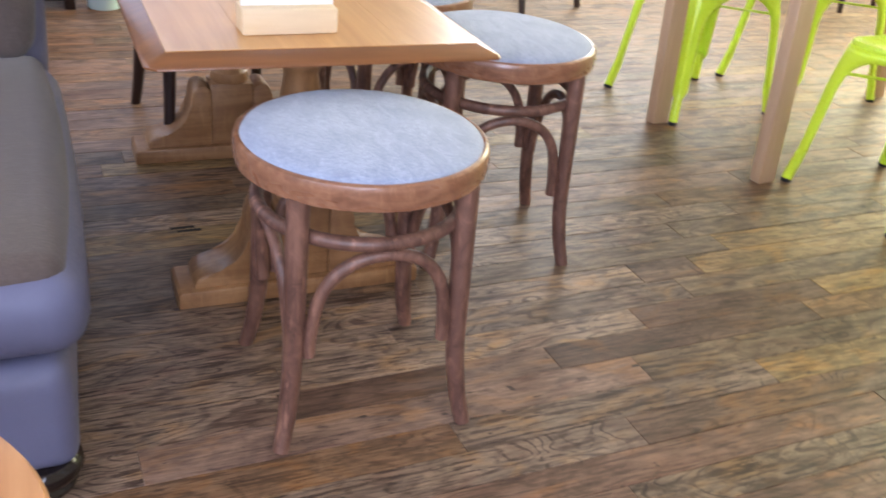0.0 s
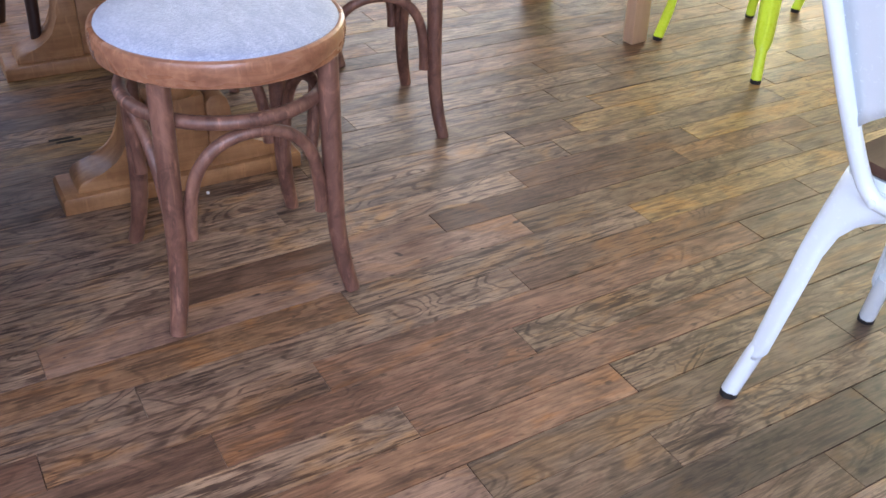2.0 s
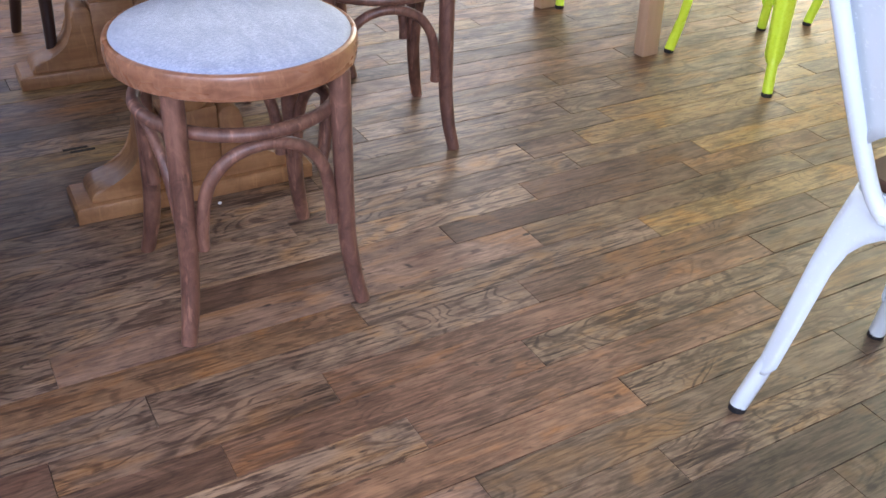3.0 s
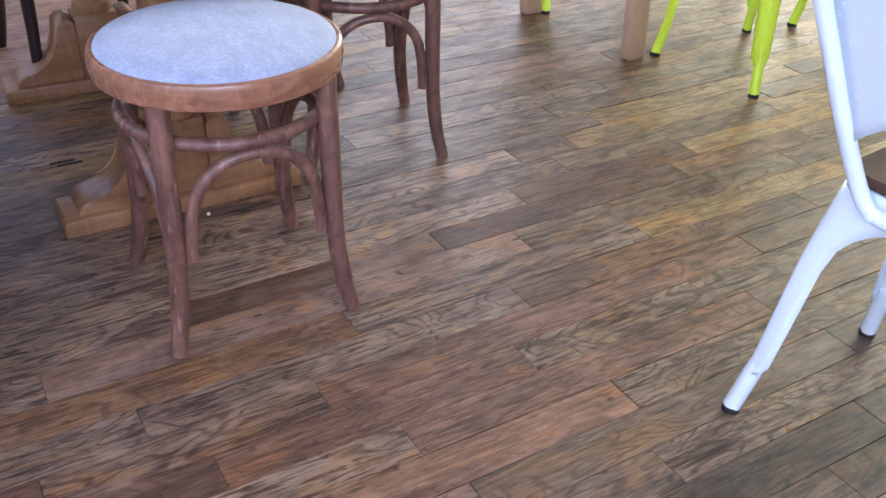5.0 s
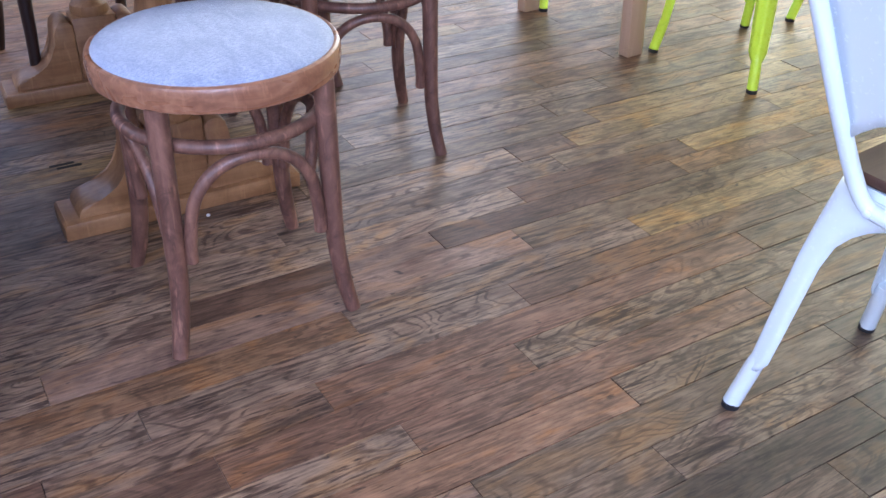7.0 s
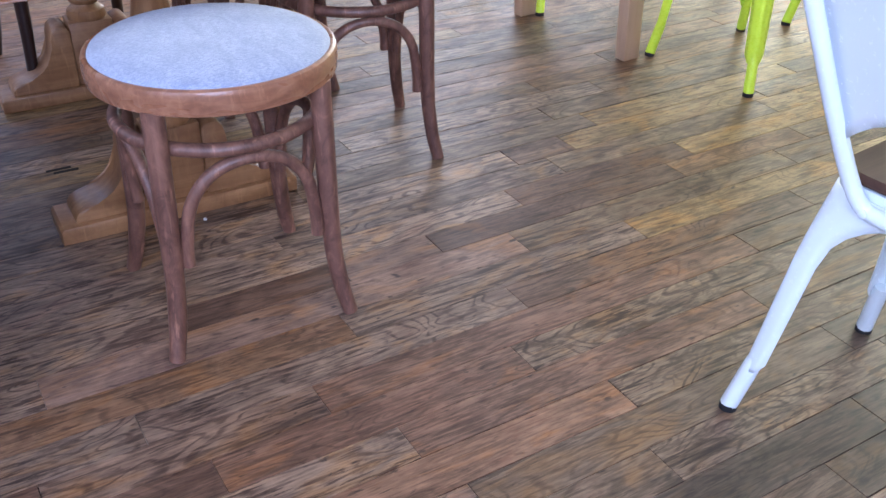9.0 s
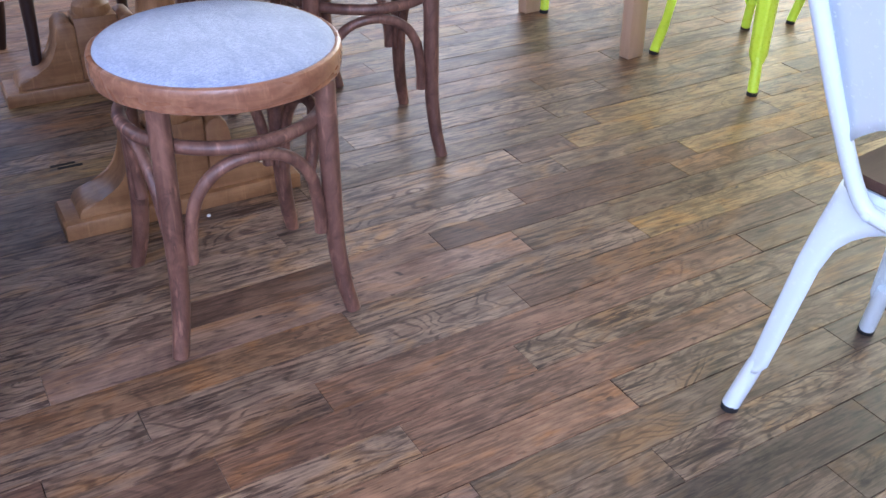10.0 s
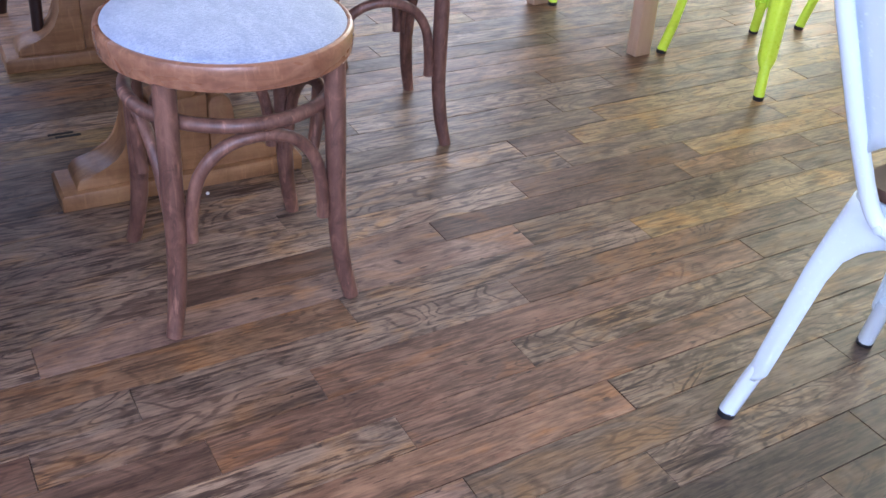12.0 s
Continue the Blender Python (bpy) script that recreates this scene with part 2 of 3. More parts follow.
# ---- mesh tools ----
def part(name, bm, material, parent=None, label="", smooth=True):
    """Links a bmesh as one mesh object under a thing or a part."""
    bmesh.ops.recalc_face_normals(bm, faces=bm.faces)
    me = bpy.data.meshes.new(name)
    bm.to_mesh(me)
    bm.free()
    for p in me.polygons:
        p.use_smooth = smooth
    if smooth:
        me.set_sharp_from_angle(angle=radians(38))
    me.materials.append(material)
    ob = new(name, me)
    if parent is not None:
        ob.parent = parent
    if label:
        ob["label"] = label
    return ob


def thing(name, m, label, category, group="", kind=""):
    ob = new(name)
    ob.empty_display_size = 0.1
    ob.matrix_world = m
    return tagged(ob, label, category, group, kind)


def box(bm, lo, hi, bevel=0.0, segs=2):
    made = bmesh.ops.create_cube(bm, size=1.0)["verts"]
    c = [(a + b) / 2 for a, b in zip(lo, hi)]
    for v in made:
        v.co = Vector([c[i] + v.co[i] * (hi[i] - lo[i]) for i in range(3)])
    if bevel:
        edges = list({e for v in made for e in v.link_edges})
        bmesh.ops.bevel(bm, geom=edges, offset=bevel, segments=segs, profile=0.5, affect="EDGES")
    return bm


def boxes(*spans, bevel=0.0):
    bm = bmesh.new()
    for lo, hi in spans:
        box(bm, lo, hi, bevel)
    return bm


def lathe(profile, segs=48, center=(0, 0)):
    """Turns (radius, height) pairs round an upright axis."""
    bm = bmesh.new()
    rings = []
    for r, z in profile:
        if r < 1e-5:
            rings.append([bm.verts.new((center[0], center[1], z))])
        else:
            rings.append([bm.verts.new((center[0] + r * math.cos(a), center[1] + r * math.sin(a), z)) for a in (2 * math.pi * i / segs for i in range(segs))])
    for a, b in zip(rings, rings[1:]):
        for i in range(segs):
            j = (i + 1) % segs
            if len(a) == 1 and len(b) > 1:
                bm.faces.new((a[0], b[j], b[i]))
            elif len(b) == 1 and len(a) > 1:
                bm.faces.new((a[i], a[j], b[0]))
            elif len(a) > 1:
                bm.faces.new((a[i], a[j], b[j], b[i]))
    return bm


def curve(points, steps=8, closed=False):
    """A smooth line through the points."""
    pts = [Vector(p) for p in points]
    n, out = len(pts), []
    for i in range(n if closed else n - 1):
        p = [pts[(i + k) % n] if closed else pts[min(max(i + k, 0), n - 1)] for k in (-1, 0, 1, 2)]
        for s in range(steps):
            t = s / steps
            out.append(0.5 * (2 * p[1] + (p[2] - p[0]) * t + (2 * p[0] - 5 * p[1] + 4 * p[2] - p[3]) * t * t + (3 * p[1] - p[0] - 3 * p[2] + p[3]) * t ** 3))
    if not closed:
        out.append(pts[-1])
    return out


def tube(points, radius, segs=12, closed=False, bm=None):
    """A round bar along a line; radius: a number or one for each end and between, spread along the line."""
    bm = bm or bmesh.new()
    n = len(points)
    radii = [radius] * n if isinstance(radius, (int, float)) else [float(np.interp(i / (n - 1), np.linspace(0, 1, len(radius)), radius)) for i in range(n)]
    rings, side = [], None
    for i, p in enumerate(points):
        d = (points[(i + 1) % n] - points[i - 1]) if closed or 0 < i < n - 1 else (points[1] - points[0] if i == 0 else points[-1] - points[-2])
        d.normalize()
        if side is None:
            side = d.orthogonal().normalized()
        side = (side - d * side.dot(d)).normalized()
        up = d.cross(side)
        rings.append([bm.verts.new(p + radii[i] * (side * math.cos(a) + up * math.sin(a))) for a in (2 * math.pi * k / segs for k in range(segs))])
    pairs = list(zip(rings, rings[1:])) + ([(rings[-1], rings[0])] if closed else [])
    for a, b in pairs:
        for k in range(segs):
            bm.faces.new((a[k], a[(k + 1) % segs], b[(k + 1) % segs], b[k]))
    if not closed:
        bm.faces.new(rings[0][::-1])
        bm.faces.new(rings[-1])
    return bm


def extrude_profile(outline, y0, y1, bevel=0.004):
    """A board cut to an outline of (x, z) pairs, from y0 to y1."""
    bm = bmesh.new()
    front = [bm.verts.new((x, y0, z)) for x, z in outline]
    back = [bm.verts.new((x, y1, z)) for x, z in outline]
    bm.faces.new(front)
    bm.faces.new(back[::-1])
    n = len(outline)
    for i in range(n):
        bm.faces.new((front[i], back[i], back[(i + 1) % n], front[(i + 1) % n]))
    if bevel:
        rim = [e for e in bm.edges if abs(e.verts[0].co.y - e.verts[1].co.y) < 1e-6]
        bmesh.ops.bevel(bm, geom=rim, offset=bevel, segments=2, profile=0.5, affect="EDGES")
    return bm


# ---- room ----
X0, X1, Y0, Y1, TOP = -2.6, 5.2, -3.2, 4.4, 2.9
T = 0.16


def wall_with_window(name, along, at, outward, lo, hi, w0, w1, z0, z1, label):
    """A wall along an axis with one opening; outward: which way its thickness goes."""
    a, b = sorted((at, at + outward * T))
    spans = [((lo, 0), (w0, TOP)), ((w1, 0), (hi, TOP)), ((w0, 0), (w1, z0)), ((w0, z1), (w1, TOP))]
    put = (lambda s, z, d: (s, d, z)) if along == "x" else (lambda s, z, d: (d, s, z))
    bm = boxes(*[(put(p[0], p[1], a), put(q[0], q[1], b)) for p, q in spans])
    ob = tagged(part(name, bm, M_WALL, None, "", False), label, "wall", "", "structure")
    return ob, put, a, b


def window(name, put, a, b, w0, w1, z0, z1):
    w = thing(name, Matrix.Identity(4), "wide white timber window with clear panes", "window", "", "structure")
    m = (a + b) / 2
    f = 0.06
    part("window_frame", boxes(*[(put(p[0], p[1], m - 0.03), put(q[0], q[1], m + 0.03)) for p, q in (
        ((w0, z0), (w1, z0 + f)), ((w0, z1 - f), (w1, z1)), ((w0, z0 + f), (w0 + f, z1 - f)), ((w1 - f, z0 + f), (w1, z1 - f)))]), M_TRIM, w, "", False)
    n = 4
    for i in range(n):
        p0, p1 = w0 + f + (w1 - w0 - 2 * f) * i / n, w0 + f + (w1 - w0 - 2 * f) * (i + 1) / n
        g = part("pane", boxes((put(p0 + 0.012, z0 + f, m - 0.003), put(p1 - 0.012, z1 - f, m + 0.003))), M_GLASS, w, "", False)
        g.visible_shadow = False
        if i:
            part("glazing_bar", boxes((put(p0 - 0.012, z0 + f, m - 0.02), put(p0 + 0.012, z1 - f, m + 0.02))), M_TRIM, w, "", False)


for nm, wn_, along, at, out, lo, hi, w0, w1 in (
    ("wall_north", "window_1", "x", Y1, 1, 1.5, X1 + T, 2.1, 4.6),
    ("wall_north_near", "window_6", "x", Y1, 1, X0 - T, 1.5, -1.4, 0.8),
    ("wall_east", "window_2", "y", X1, 1, Y0, Y1, 0.1, 4.1),
    ("wall_south", "window_3", "x", Y0, -1, X0 - T, X1 + T, -2.0, 0.1),
    ("wall_west", "window_4", "y", X0, -1, Y0, 0.6, -2.7, -0.5),
    ("wall_west_far", "window_5", "y", X0, -1, 0.6, Y1, 1.5, 3.7),
):
    ob, put, a, b = wall_with_window(nm, along, at, out, lo, hi, w0, w1, 0.95, 2.55, "warm white plastered wall with a wide window")
    window(wn_, put, a, b, w0, w1, 0.95, 2.55)
tagged(part("ceiling", boxes(((X0 - T, Y0 - T, TOP), (X1 + T, Y1 + T, TOP + 0.12))), M_CEIL, None, "", False), "plain white plastered ceiling", "ceiling", "", "structure")
tagged(part("baseboard", boxes(((X0, Y1 - 0.018, 0), (X1, Y1, 0.12)), ((X1 - 0.018, Y0, 0), (X1, Y1 - 0.018, 0.12)), ((X0, Y0, 0), (X0 + 0.018, Y1 - 0.018, 0.12)), bevel=0.003),
            M_TRIM, None, "", False), "painted white skirting board along the walls", "baseboard", "", "structure")


# ---- stools ----
def bentwood_stool(m, label):
    s = thing("stool", m, label, "stool", "bentwood stools round the table")
    R, Z0, Z1 = 0.2060, 0.450, 0.494
    part("seat_rim", lathe([(R - 0.026, Z0), (R - 0.006, Z0), (R - 0.001, Z0 + 0.003), (R, Z0 + 0.010), (R + 0.001, Z0 + 0.022), (R, Z1 - 0.008), (R - 0.002, Z1 - 0.0025),
                            (R - 0.006, Z1), (R - 0.010, Z1 - 0.0005), (R - 0.014, Z1 - 0.008), (R - 0.026, Z0)], 72), M_RIM, s, "glossy reddish-brown bentwood seat rim")
    dome = [(0.0, 0.020), (0.25, 0.0197), (0.5, 0.0183), (0.72, 0.0150), (0.86, 0.0105), (0.94, 0.0060), (0.985, 0.0015), (1.0, -0.004), (0.985, -0.012), (0.0, -0.012)]
    part("cushion", lathe([(r * (R - 0.0095), Z1 + z) for r, z in dome], 72), M_FABRIC, s, "blue-grey woven wool seat pad")
    part("seat_board", lathe([(0.0, Z0 + 0.008), (R - 0.026, Z0 + 0.008), (R - 0.026, Z0 + 0.022), (0.0, Z0 + 0.022)], 48), M_DARK, s)
    HX, HY = 0.160, 0.159
    for sx in (-1, 1):
        for sy in (-1, 1):
            line = curve([(sx * (HX - d), sy * (HY - d), z) for d, z in ((0.025, Z0 + 0.004), (0.023, 0.34), (0.021, 0.23), (0.018, 0.14), (0.010, 0.065), (0.002, 0.022), (-0.003, 0.0))], 6)
            part("leg", tube(line, [0.0182, 0.0180, 0.0170, 0.0160, 0.0148, 0.0138], 14), M_LEG, s)
    ring = [Vector((0.170 * math.cos(a), 0.170 * math.sin(a), 0.381)) for a in (2 * math.pi * i / 48 for i in range(48))]
    part("ring_brace", tube(ring, 0.0118, 12, True), M_LEG, s)
    for k in range(4):
        h, d = HX - 0.046, HY - 0.020
        z0, z1 = 0.172, 0.355
        pts = [(-h - 0.001, -d, z0), (-h + 0.001, -d - 0.002, 0.215), (-h + 0.016, -d - 0.008, 0.290), (-h * 0.52, -d - 0.014, 0.338), (0, -d - 0.018, z1),
               (h * 0.52, -d - 0.014, 0.338), (h - 0.016, -d - 0.008, 0.290), (h - 0.001, -d - 0.002, 0.215), (h + 0.001, -d, z0)]
        turn = Matrix.Rotation(k * math.pi / 2, 3, "Z")
        part("arch_brace", tube([turn @ p for p in curve(pts, 6)], [0.0120, 0.0110, 0.0108, 0.0110, 0.0120], 12), M_LEG, s)
    return s


stool = bentwood_stool(pose(0.166, 0.168, 0, 0, 0, -1.5), "reddish-brown bentwood stool with a blue-grey seat pad, at the table's end")
for x, y, turn in ((0.650, 0.660, -11), (0.545, 1.100, 8)):
    other = copy_thing(stool, pose(x, y, 0, 0, 0, turn))
    other["label"] = "reddish-brown bentwood stool with a blue-grey pad, beside the table"


# ---- pedestal table ----
TX, TZ = 0.166, 0.578
table = thing("dining_table", pose(TX - 0.003, 0, 0, 0, 0, 0.4), "honey-coloured oak table on two carved pedestals with a chamfered top", "table")
W, YF, YB = 0.313, 0.307, 1.47
bm = bmesh.new()
low, mid, top = TZ - 0.024, TZ - 0.017, TZ
C = 0.019
outline = lambda inset, z, c: [(-W + inset + c, YF + inset, z), (W - inset - c * 0.5, YF + inset, z), (W - inset, YF + inset + c * 0.5, z), (W - inset, YB - inset - c, z), (W - inset - c, YB - inset, z),
                               (-W + inset + c, YB - inset, z), (-W + inset, YB - inset - c, z), (-W + inset, YF + inset + c, z)]
levels = [outline(0.012, low, C), outline(0.0, low + 0.004, C), outline(0.0, mid, C), outline(0.003, mid + 0.004, C), outline(0.037, top, 0.004)]
rings = [[bm.verts.new(p) for p in lv] for lv in levels]
for a, b in zip(rings, rings[1:]):
    for i in range(8):
        bm.faces.new((a[i], a[(i + 1) % 8], b[(i + 1) % 8], b[i]))
bm.faces.new(rings[0][::-1])
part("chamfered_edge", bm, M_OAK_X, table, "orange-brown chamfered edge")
for i in range(4):
    x0 = -W + 0.037 + (2 * W - 0.074) * i / 4
    part("board", boxes(((x0 + 0.0002, YF + 0.037, TZ - 0.012), (x0 + (2 * W - 0.074) / 4 - 0.0002, YB - 0.037, TZ + 0.0012))), M_OAK, table, "", False)


def half_profile():
    """Ogee outline of one half of a pedestal's foot, from its middle outwards."""
    return [(0.056, 0.0385), (0.056, 0.188), (0.064, 0.199), (0.078, 0.204), (0.092, 0.201), (0.102, 0.190), (0.106, 0.172), (0.108, 0.150), (0.113, 0.128), (0.122, 0.108),
            (0.136, 0.092), (0.154, 0.080), (0.176, 0.073), (0.198, 0.069), (0.214, 0.062), (0.222, 0.050), (0.222, 0.0385)]


for y in (0.534, 1.258):
    part("plinth", extrude_profile([(-0.256, 0.0), (0.256, 0.0), (0.256, 0.032), (0.250, 0.038), (-0.250, 0.038), (-0.256, 0.032)], y - 0.058, y + 0.058, 0.004), M_BASE, table, "", True)
    part("foot_block", boxes(((-0.0555, y - 0.041, 0.0385), (0.0555, y + 0.041, 0.206)), bevel=0.004), M_BASE, table)
    part("carved_foot", extrude_profile(half_profile(), y - 0.047, y + 0.047, 0.004), M_BASE, table)
    part("carved_foot", extrude_profile([(-x, z) for x, z in half_profile()], y - 0.047, y + 0.047, 0.004), M_BASE, table)
    col = [(0.0, 0.206), (0.046, 0.206), (0.050, 0.214), (0.047, 0.232), (0.036, 0.240), (0.033, 0.247), (0.040, 0.254), (0.043, 0.262), (0.040, 0.270), (0.034, 0.276), (0.040, 0.300),
           (0.046, 0.340), (0.046, 0.380), (0.040, 0.430), (0.033, 0.470), (0.036, 0.480), (0.043, 0.488), (0.043, 0.498), (0.034, 0.506), (0.046, 0.515), (0.046, 0.524), (0.0, 0.524)]
    part("column", lathe(col, 32, (0, y)), M_COLUMN, table, "turned oak column")
    part("bearer", boxes(((-0.22, y - 0.035, 0.524), (0.22, y + 0.035, TZ - 0.024)), bevel=0.004), M_BASE, table)

holder = thing("menu_holder", pose(0.108, 0.447, TZ + 0.0012, 0, 0, 1), "pale wooden block holding a white menu card", "menu holder")
part("block", boxes(((-0.085, -0.03, 0.0), (0.085, 0.03, 0.046)), bevel=0.004), M_BLOCK, holder)
part("card", boxes(((-0.082, -0.004, 0.040), (0.082, -0.001, 0.250)), bevel=0.0006), M_CARD, holder, "white printed menu card", False)
part("printed_panel", boxes(((-0.024, -0.0046, 0.075), (0.076, -0.0038, 0.215))), M_CARDBLUE, holder, "pale blue printed panel", False)


# ---- sofa ----
def cushion_block(lo, hi, round_=0.04, bulge=0.015, cuts=5):
    """An upholstered block: rounded edges and sides that swell."""
    bm = bmesh.new()
    box(bm, lo, hi, round_, 4)
    c = [(a + b) / 2 for a, b in zip(lo, hi)]
    h = [(b - a) / 2 for a, b in zip(lo, hi)]
    bmesh.ops.subdivide_edges(bm, edges=[e for e in bm.edges if e.calc_length() > 0.1], cuts=cuts, use_grid_fill=True)
    for v in bm.verts:
        u = [(v.co[i] - c[i]) / h[i] for i in range(3)]
        for i in range(3):
            j, k = (i + 1) % 3, (i + 2) % 3
            v.co[i] += bulge * u[i] * max(0, 1 - u[j] ** 2) * max(0, 1 - u[k] ** 2)
    return bm


sofa = thing("sofa", pose(-0.273, 0, 0), "low sofa, taupe suede cushions on blue-grey vinyl", "sofa")
part("base", cushion_block((-1.45, -0.012, 0.056), (-0.033, 1.16, 0.245), 0.03, 0.02), M_VINYL, sofa, "blue-grey vinyl base")
part("seat_shell", cushion_block((-1.46, -0.012, 0.246), (0.0, 0.94, 0.380), 0.055, 0.010), M_VINYL, sofa, "blue-grey vinyl seat side")
part("seat_cushion", cushion_block((-1.42, 0.018, 0.30), (-0.028, 0.92, 0.401), 0.03, 0.028), M_TAUPE, sofa, "taupe suede seat top")
part("back_shell", cushion_block((-1.45, 0.93, 0.24), (-0.026, 1.14, 0.80), 0.06, 0.02), M_VINYL, sofa, "blue-grey vinyl back")
part("back_cushion", cushion_block((-1.42, 0.865, 0.387), (-0.044, 0.985, 0.79), 0.05, 0.02), M_TAUPE, sofa, "taupe suede back cushion")
for x in (-1.38, -0.090):
    for y in (0.07, 1.06):
        part("foot", lathe([(0.0, 0.0), (0.040, 0.0), (0.048, 0.006), (0.051, 0.014), (0.047, 0.022), (0.056, 0.030), (0.062, 0.042), (0.060, 0.054), (0.052, 0.062), (0.0, 0.064)], 32, (x, y - 0.036)), M_BUN, sofa, "dark glossy rounded foot")

side = thing("side_table", pose(-0.551, -0.575, 0), "small round orange-brown wooden side table", "side table")
part("tabletop", lathe([(0.0, 0.470), (0.208, 0.470), (0.222, 0.475), (0.228, 0.484), (0.223, 0.494), (0.212, 0.498), (0.0, 0.498)], 72), M_ROUND, side)
part("column", lathe([(0.0, 0.02), (0.022, 0.02), (0.018, 0.20), (0.022, 0.45), (0.05, 0.470), (0.0, 0.470)], 24), M_ROUND, side)
part("base_plate", lathe([(0.0, 0.0), (0.15, 0.0), (0.15, 0.010), (0.022, 0.02), (0.0, 0.02)], 40), M_DARK, side)


# ---- pressed steel chairs ----
def steel_chair(m, paint_m, label, group, depth=0.42, width=0.41, wooden=False, low_back=False, H=0.443, rear=0.045, taper=0.0):
    """Stacking chair of pressed sheet steel; it faces its own +y."""
    c = thing("metal_chair", m, label, "chair", group)
    hw, yr, yf = width / 2 - 0.042, -depth / 2 + rear, depth / 2 - 0.040
    back = hw - taper * 0.6
    corners = {(-1, -1): (-back, yr), (1, -1): (back, yr), (-1, 1): (-hw - 0.006, yf), (1, 1): (hw + 0.006, yf)}
    feet = {(-1, -1): (taper - width / 2, -depth / 2), (1, -1): (width / 2 - taper, -depth / 2), (-1, 1): (-width / 2, depth / 2), (1, 1): (width / 2, depth / 2)}
    # seat pan with a rounded outline and a turned-down rim
    out, k = [], 6
    for sx, sy in ((1, 1), (-1, 1), (-1, -1), (1, -1)):
        cx, cy = corners[(sx, sy)]
        r = 0.045
        start = {(1, 1): 0, (-1, 1): 90, (-1, -1): 180, (1, -1): 270}[(sx, sy)]
        for i in range(k + 1):
            a = radians(start + 90 * i / k)
            out.append((cx - sx * r + r * math.cos(a), cy - sy * r + r * math.sin(a)))
    bm = bmesh.new()
    n = len(out)
    lv = [[bm.verts.new((x * f, y * f, z)) for x, y in out] for f, z in ((1.0, H - 0.030), (1.0, H - 0.006), (0.985, H), (0.90, H + 0.001), (0.80, H - 0.005))]
    for a, b in zip(lv, lv[1:]):
        for i in range(n):
            bm.faces.new((a[i], a[(i + 1) % n], b[(i + 1) % n], b[i]))
    bm.faces.new(lv[-1])
    pan = part("seat", bm, paint_m, c)
    pan.modifiers.new("thickness", "SOLIDIFY").thickness = 0.0025
    if wooden:
        bm = bmesh.new()
        lv = [[bm.verts.new((x * f, y * f, z)) for x, y in out] for f, z in ((0.97, H + 0.002), (1.0, H + 0.006), (1.0, H + 0.014), (0.98, H + 0.019))]
        for a, b in zip(lv, lv[1:]):
            for i in range(n):
                bm.faces.new((a[i], a[(i + 1) % n], b[(i + 1) % n], b[i]))
        bm.faces.new(lv[-1])
        bm.faces.new(lv[0][::-1])
        part("seat_board", bm, M_SEATPAD, c, "dark brown wooden seat board")
    # corner legs: two wings of sheet that grow into the arches under the seat
    zs = [H - 0.012, H - 0.034, H - 0.040, H - 0.047, H - 0.058, H - 0.075, H - 0.100, H - 0.140, 0.22, 0.15, 0.110, 0.096, 0.088]
    for key, (cx, cy) in corners.items():
        sx, sy = key
        fx, fy = feet[key]
        half_x, half_y = abs(cx), abs(yr - yf) / 2
        bm = bmesh.new()
        rows = []
        for z in zs:
            t = (H - z) / H
            px, py = cx + (fx - cx) * t, cy + (fy - cy) * t
            drop = max(0.0, (H - 0.034) - z)
            def wing(half):
                if z >= H - 0.035:
                    return half
                if z < 0.1:
                    return 0.029 if z > 0.09 else 0.024
                a = min(1.0, drop / 0.098)
                leg_w = 0.046 - 0.013 * t
                return (half - leg_w) * (1 - math.sin(math.acos(max(0.0, 1 - a)))) + leg_w
            wx, wy = wing(half_x), wing(half_y)
            r = 0.010 + 0.034 * max(0.0, 1 - t / 0.34) ** 1.5
            rib = 0.003 * min(1.0, 6 * (1 - t))
            arc = [(1 - math.cos(radians(a)), 1 - math.sin(radians(a))) for a in (90, 67, 45, 23, 0)]
            row = [Vector((px - sx * max(wx, r), py, z)), Vector((px - sx * (max(wx, r) * 0.5 + r * 0.5), py + sy * rib, z))]
            row += [Vector((px - sx * r * u, py - sy * r * v, z)) for u, v in arc]
            row += [Vector((px + sx * rib, py - sy * (max(wy, r) * 0.5 + r * 0.5), z)), Vector((px, py - sy * max(wy, r), z))]
            rows.append(row)
        vs = [[bm.verts.new(p) for p in row] for row in rows]
        for a, b in zip(vs, vs[1:]):
            for i in range(8):
                bm.faces.new((a[i], a[i + 1], b[i + 1], b[i]))
        leg = part("leg", bm, paint_m, c)
        leg.modifiers.new("thickness", "SOLIDIFY").thickness = 0.003
        top = Vector((cx + (fx - cx) * 0.74 - sx * 0.0125, cy + (fy - cy) * 0.74 - sy * 0.0125, 0.112))
        end = Vector((fx - sx * 0.006, fy - sy * 0.006, 0.0075))
        part("foot_sleeve", tube([top, top.lerp(end, 0.12), top.lerp(end, 0.3), end], [0.0115, 0.0138, 0.0146, 0.0148], 14), paint_m, leg)
        part("rubber_cap", tube([end + Vector((0, 0, 0.004)), end - Vector((0, 0, 0.0075))], 0.0150, 14), M_RUBBER, leg, "black rubber cap")
    for s in (-1, 1):
        part("cross_brace", tube([Vector((-s * (hw - 0.004), yr + 0.008, 0.352 + 0.008 * s)), Vector((s * (hw - 0.004), yf - 0.008, 0.352 + 0.008 * s))], 0.0042, 8), paint_m, c)
    # back: a bent tube with a sheet between
    b0 = yr + 0.004
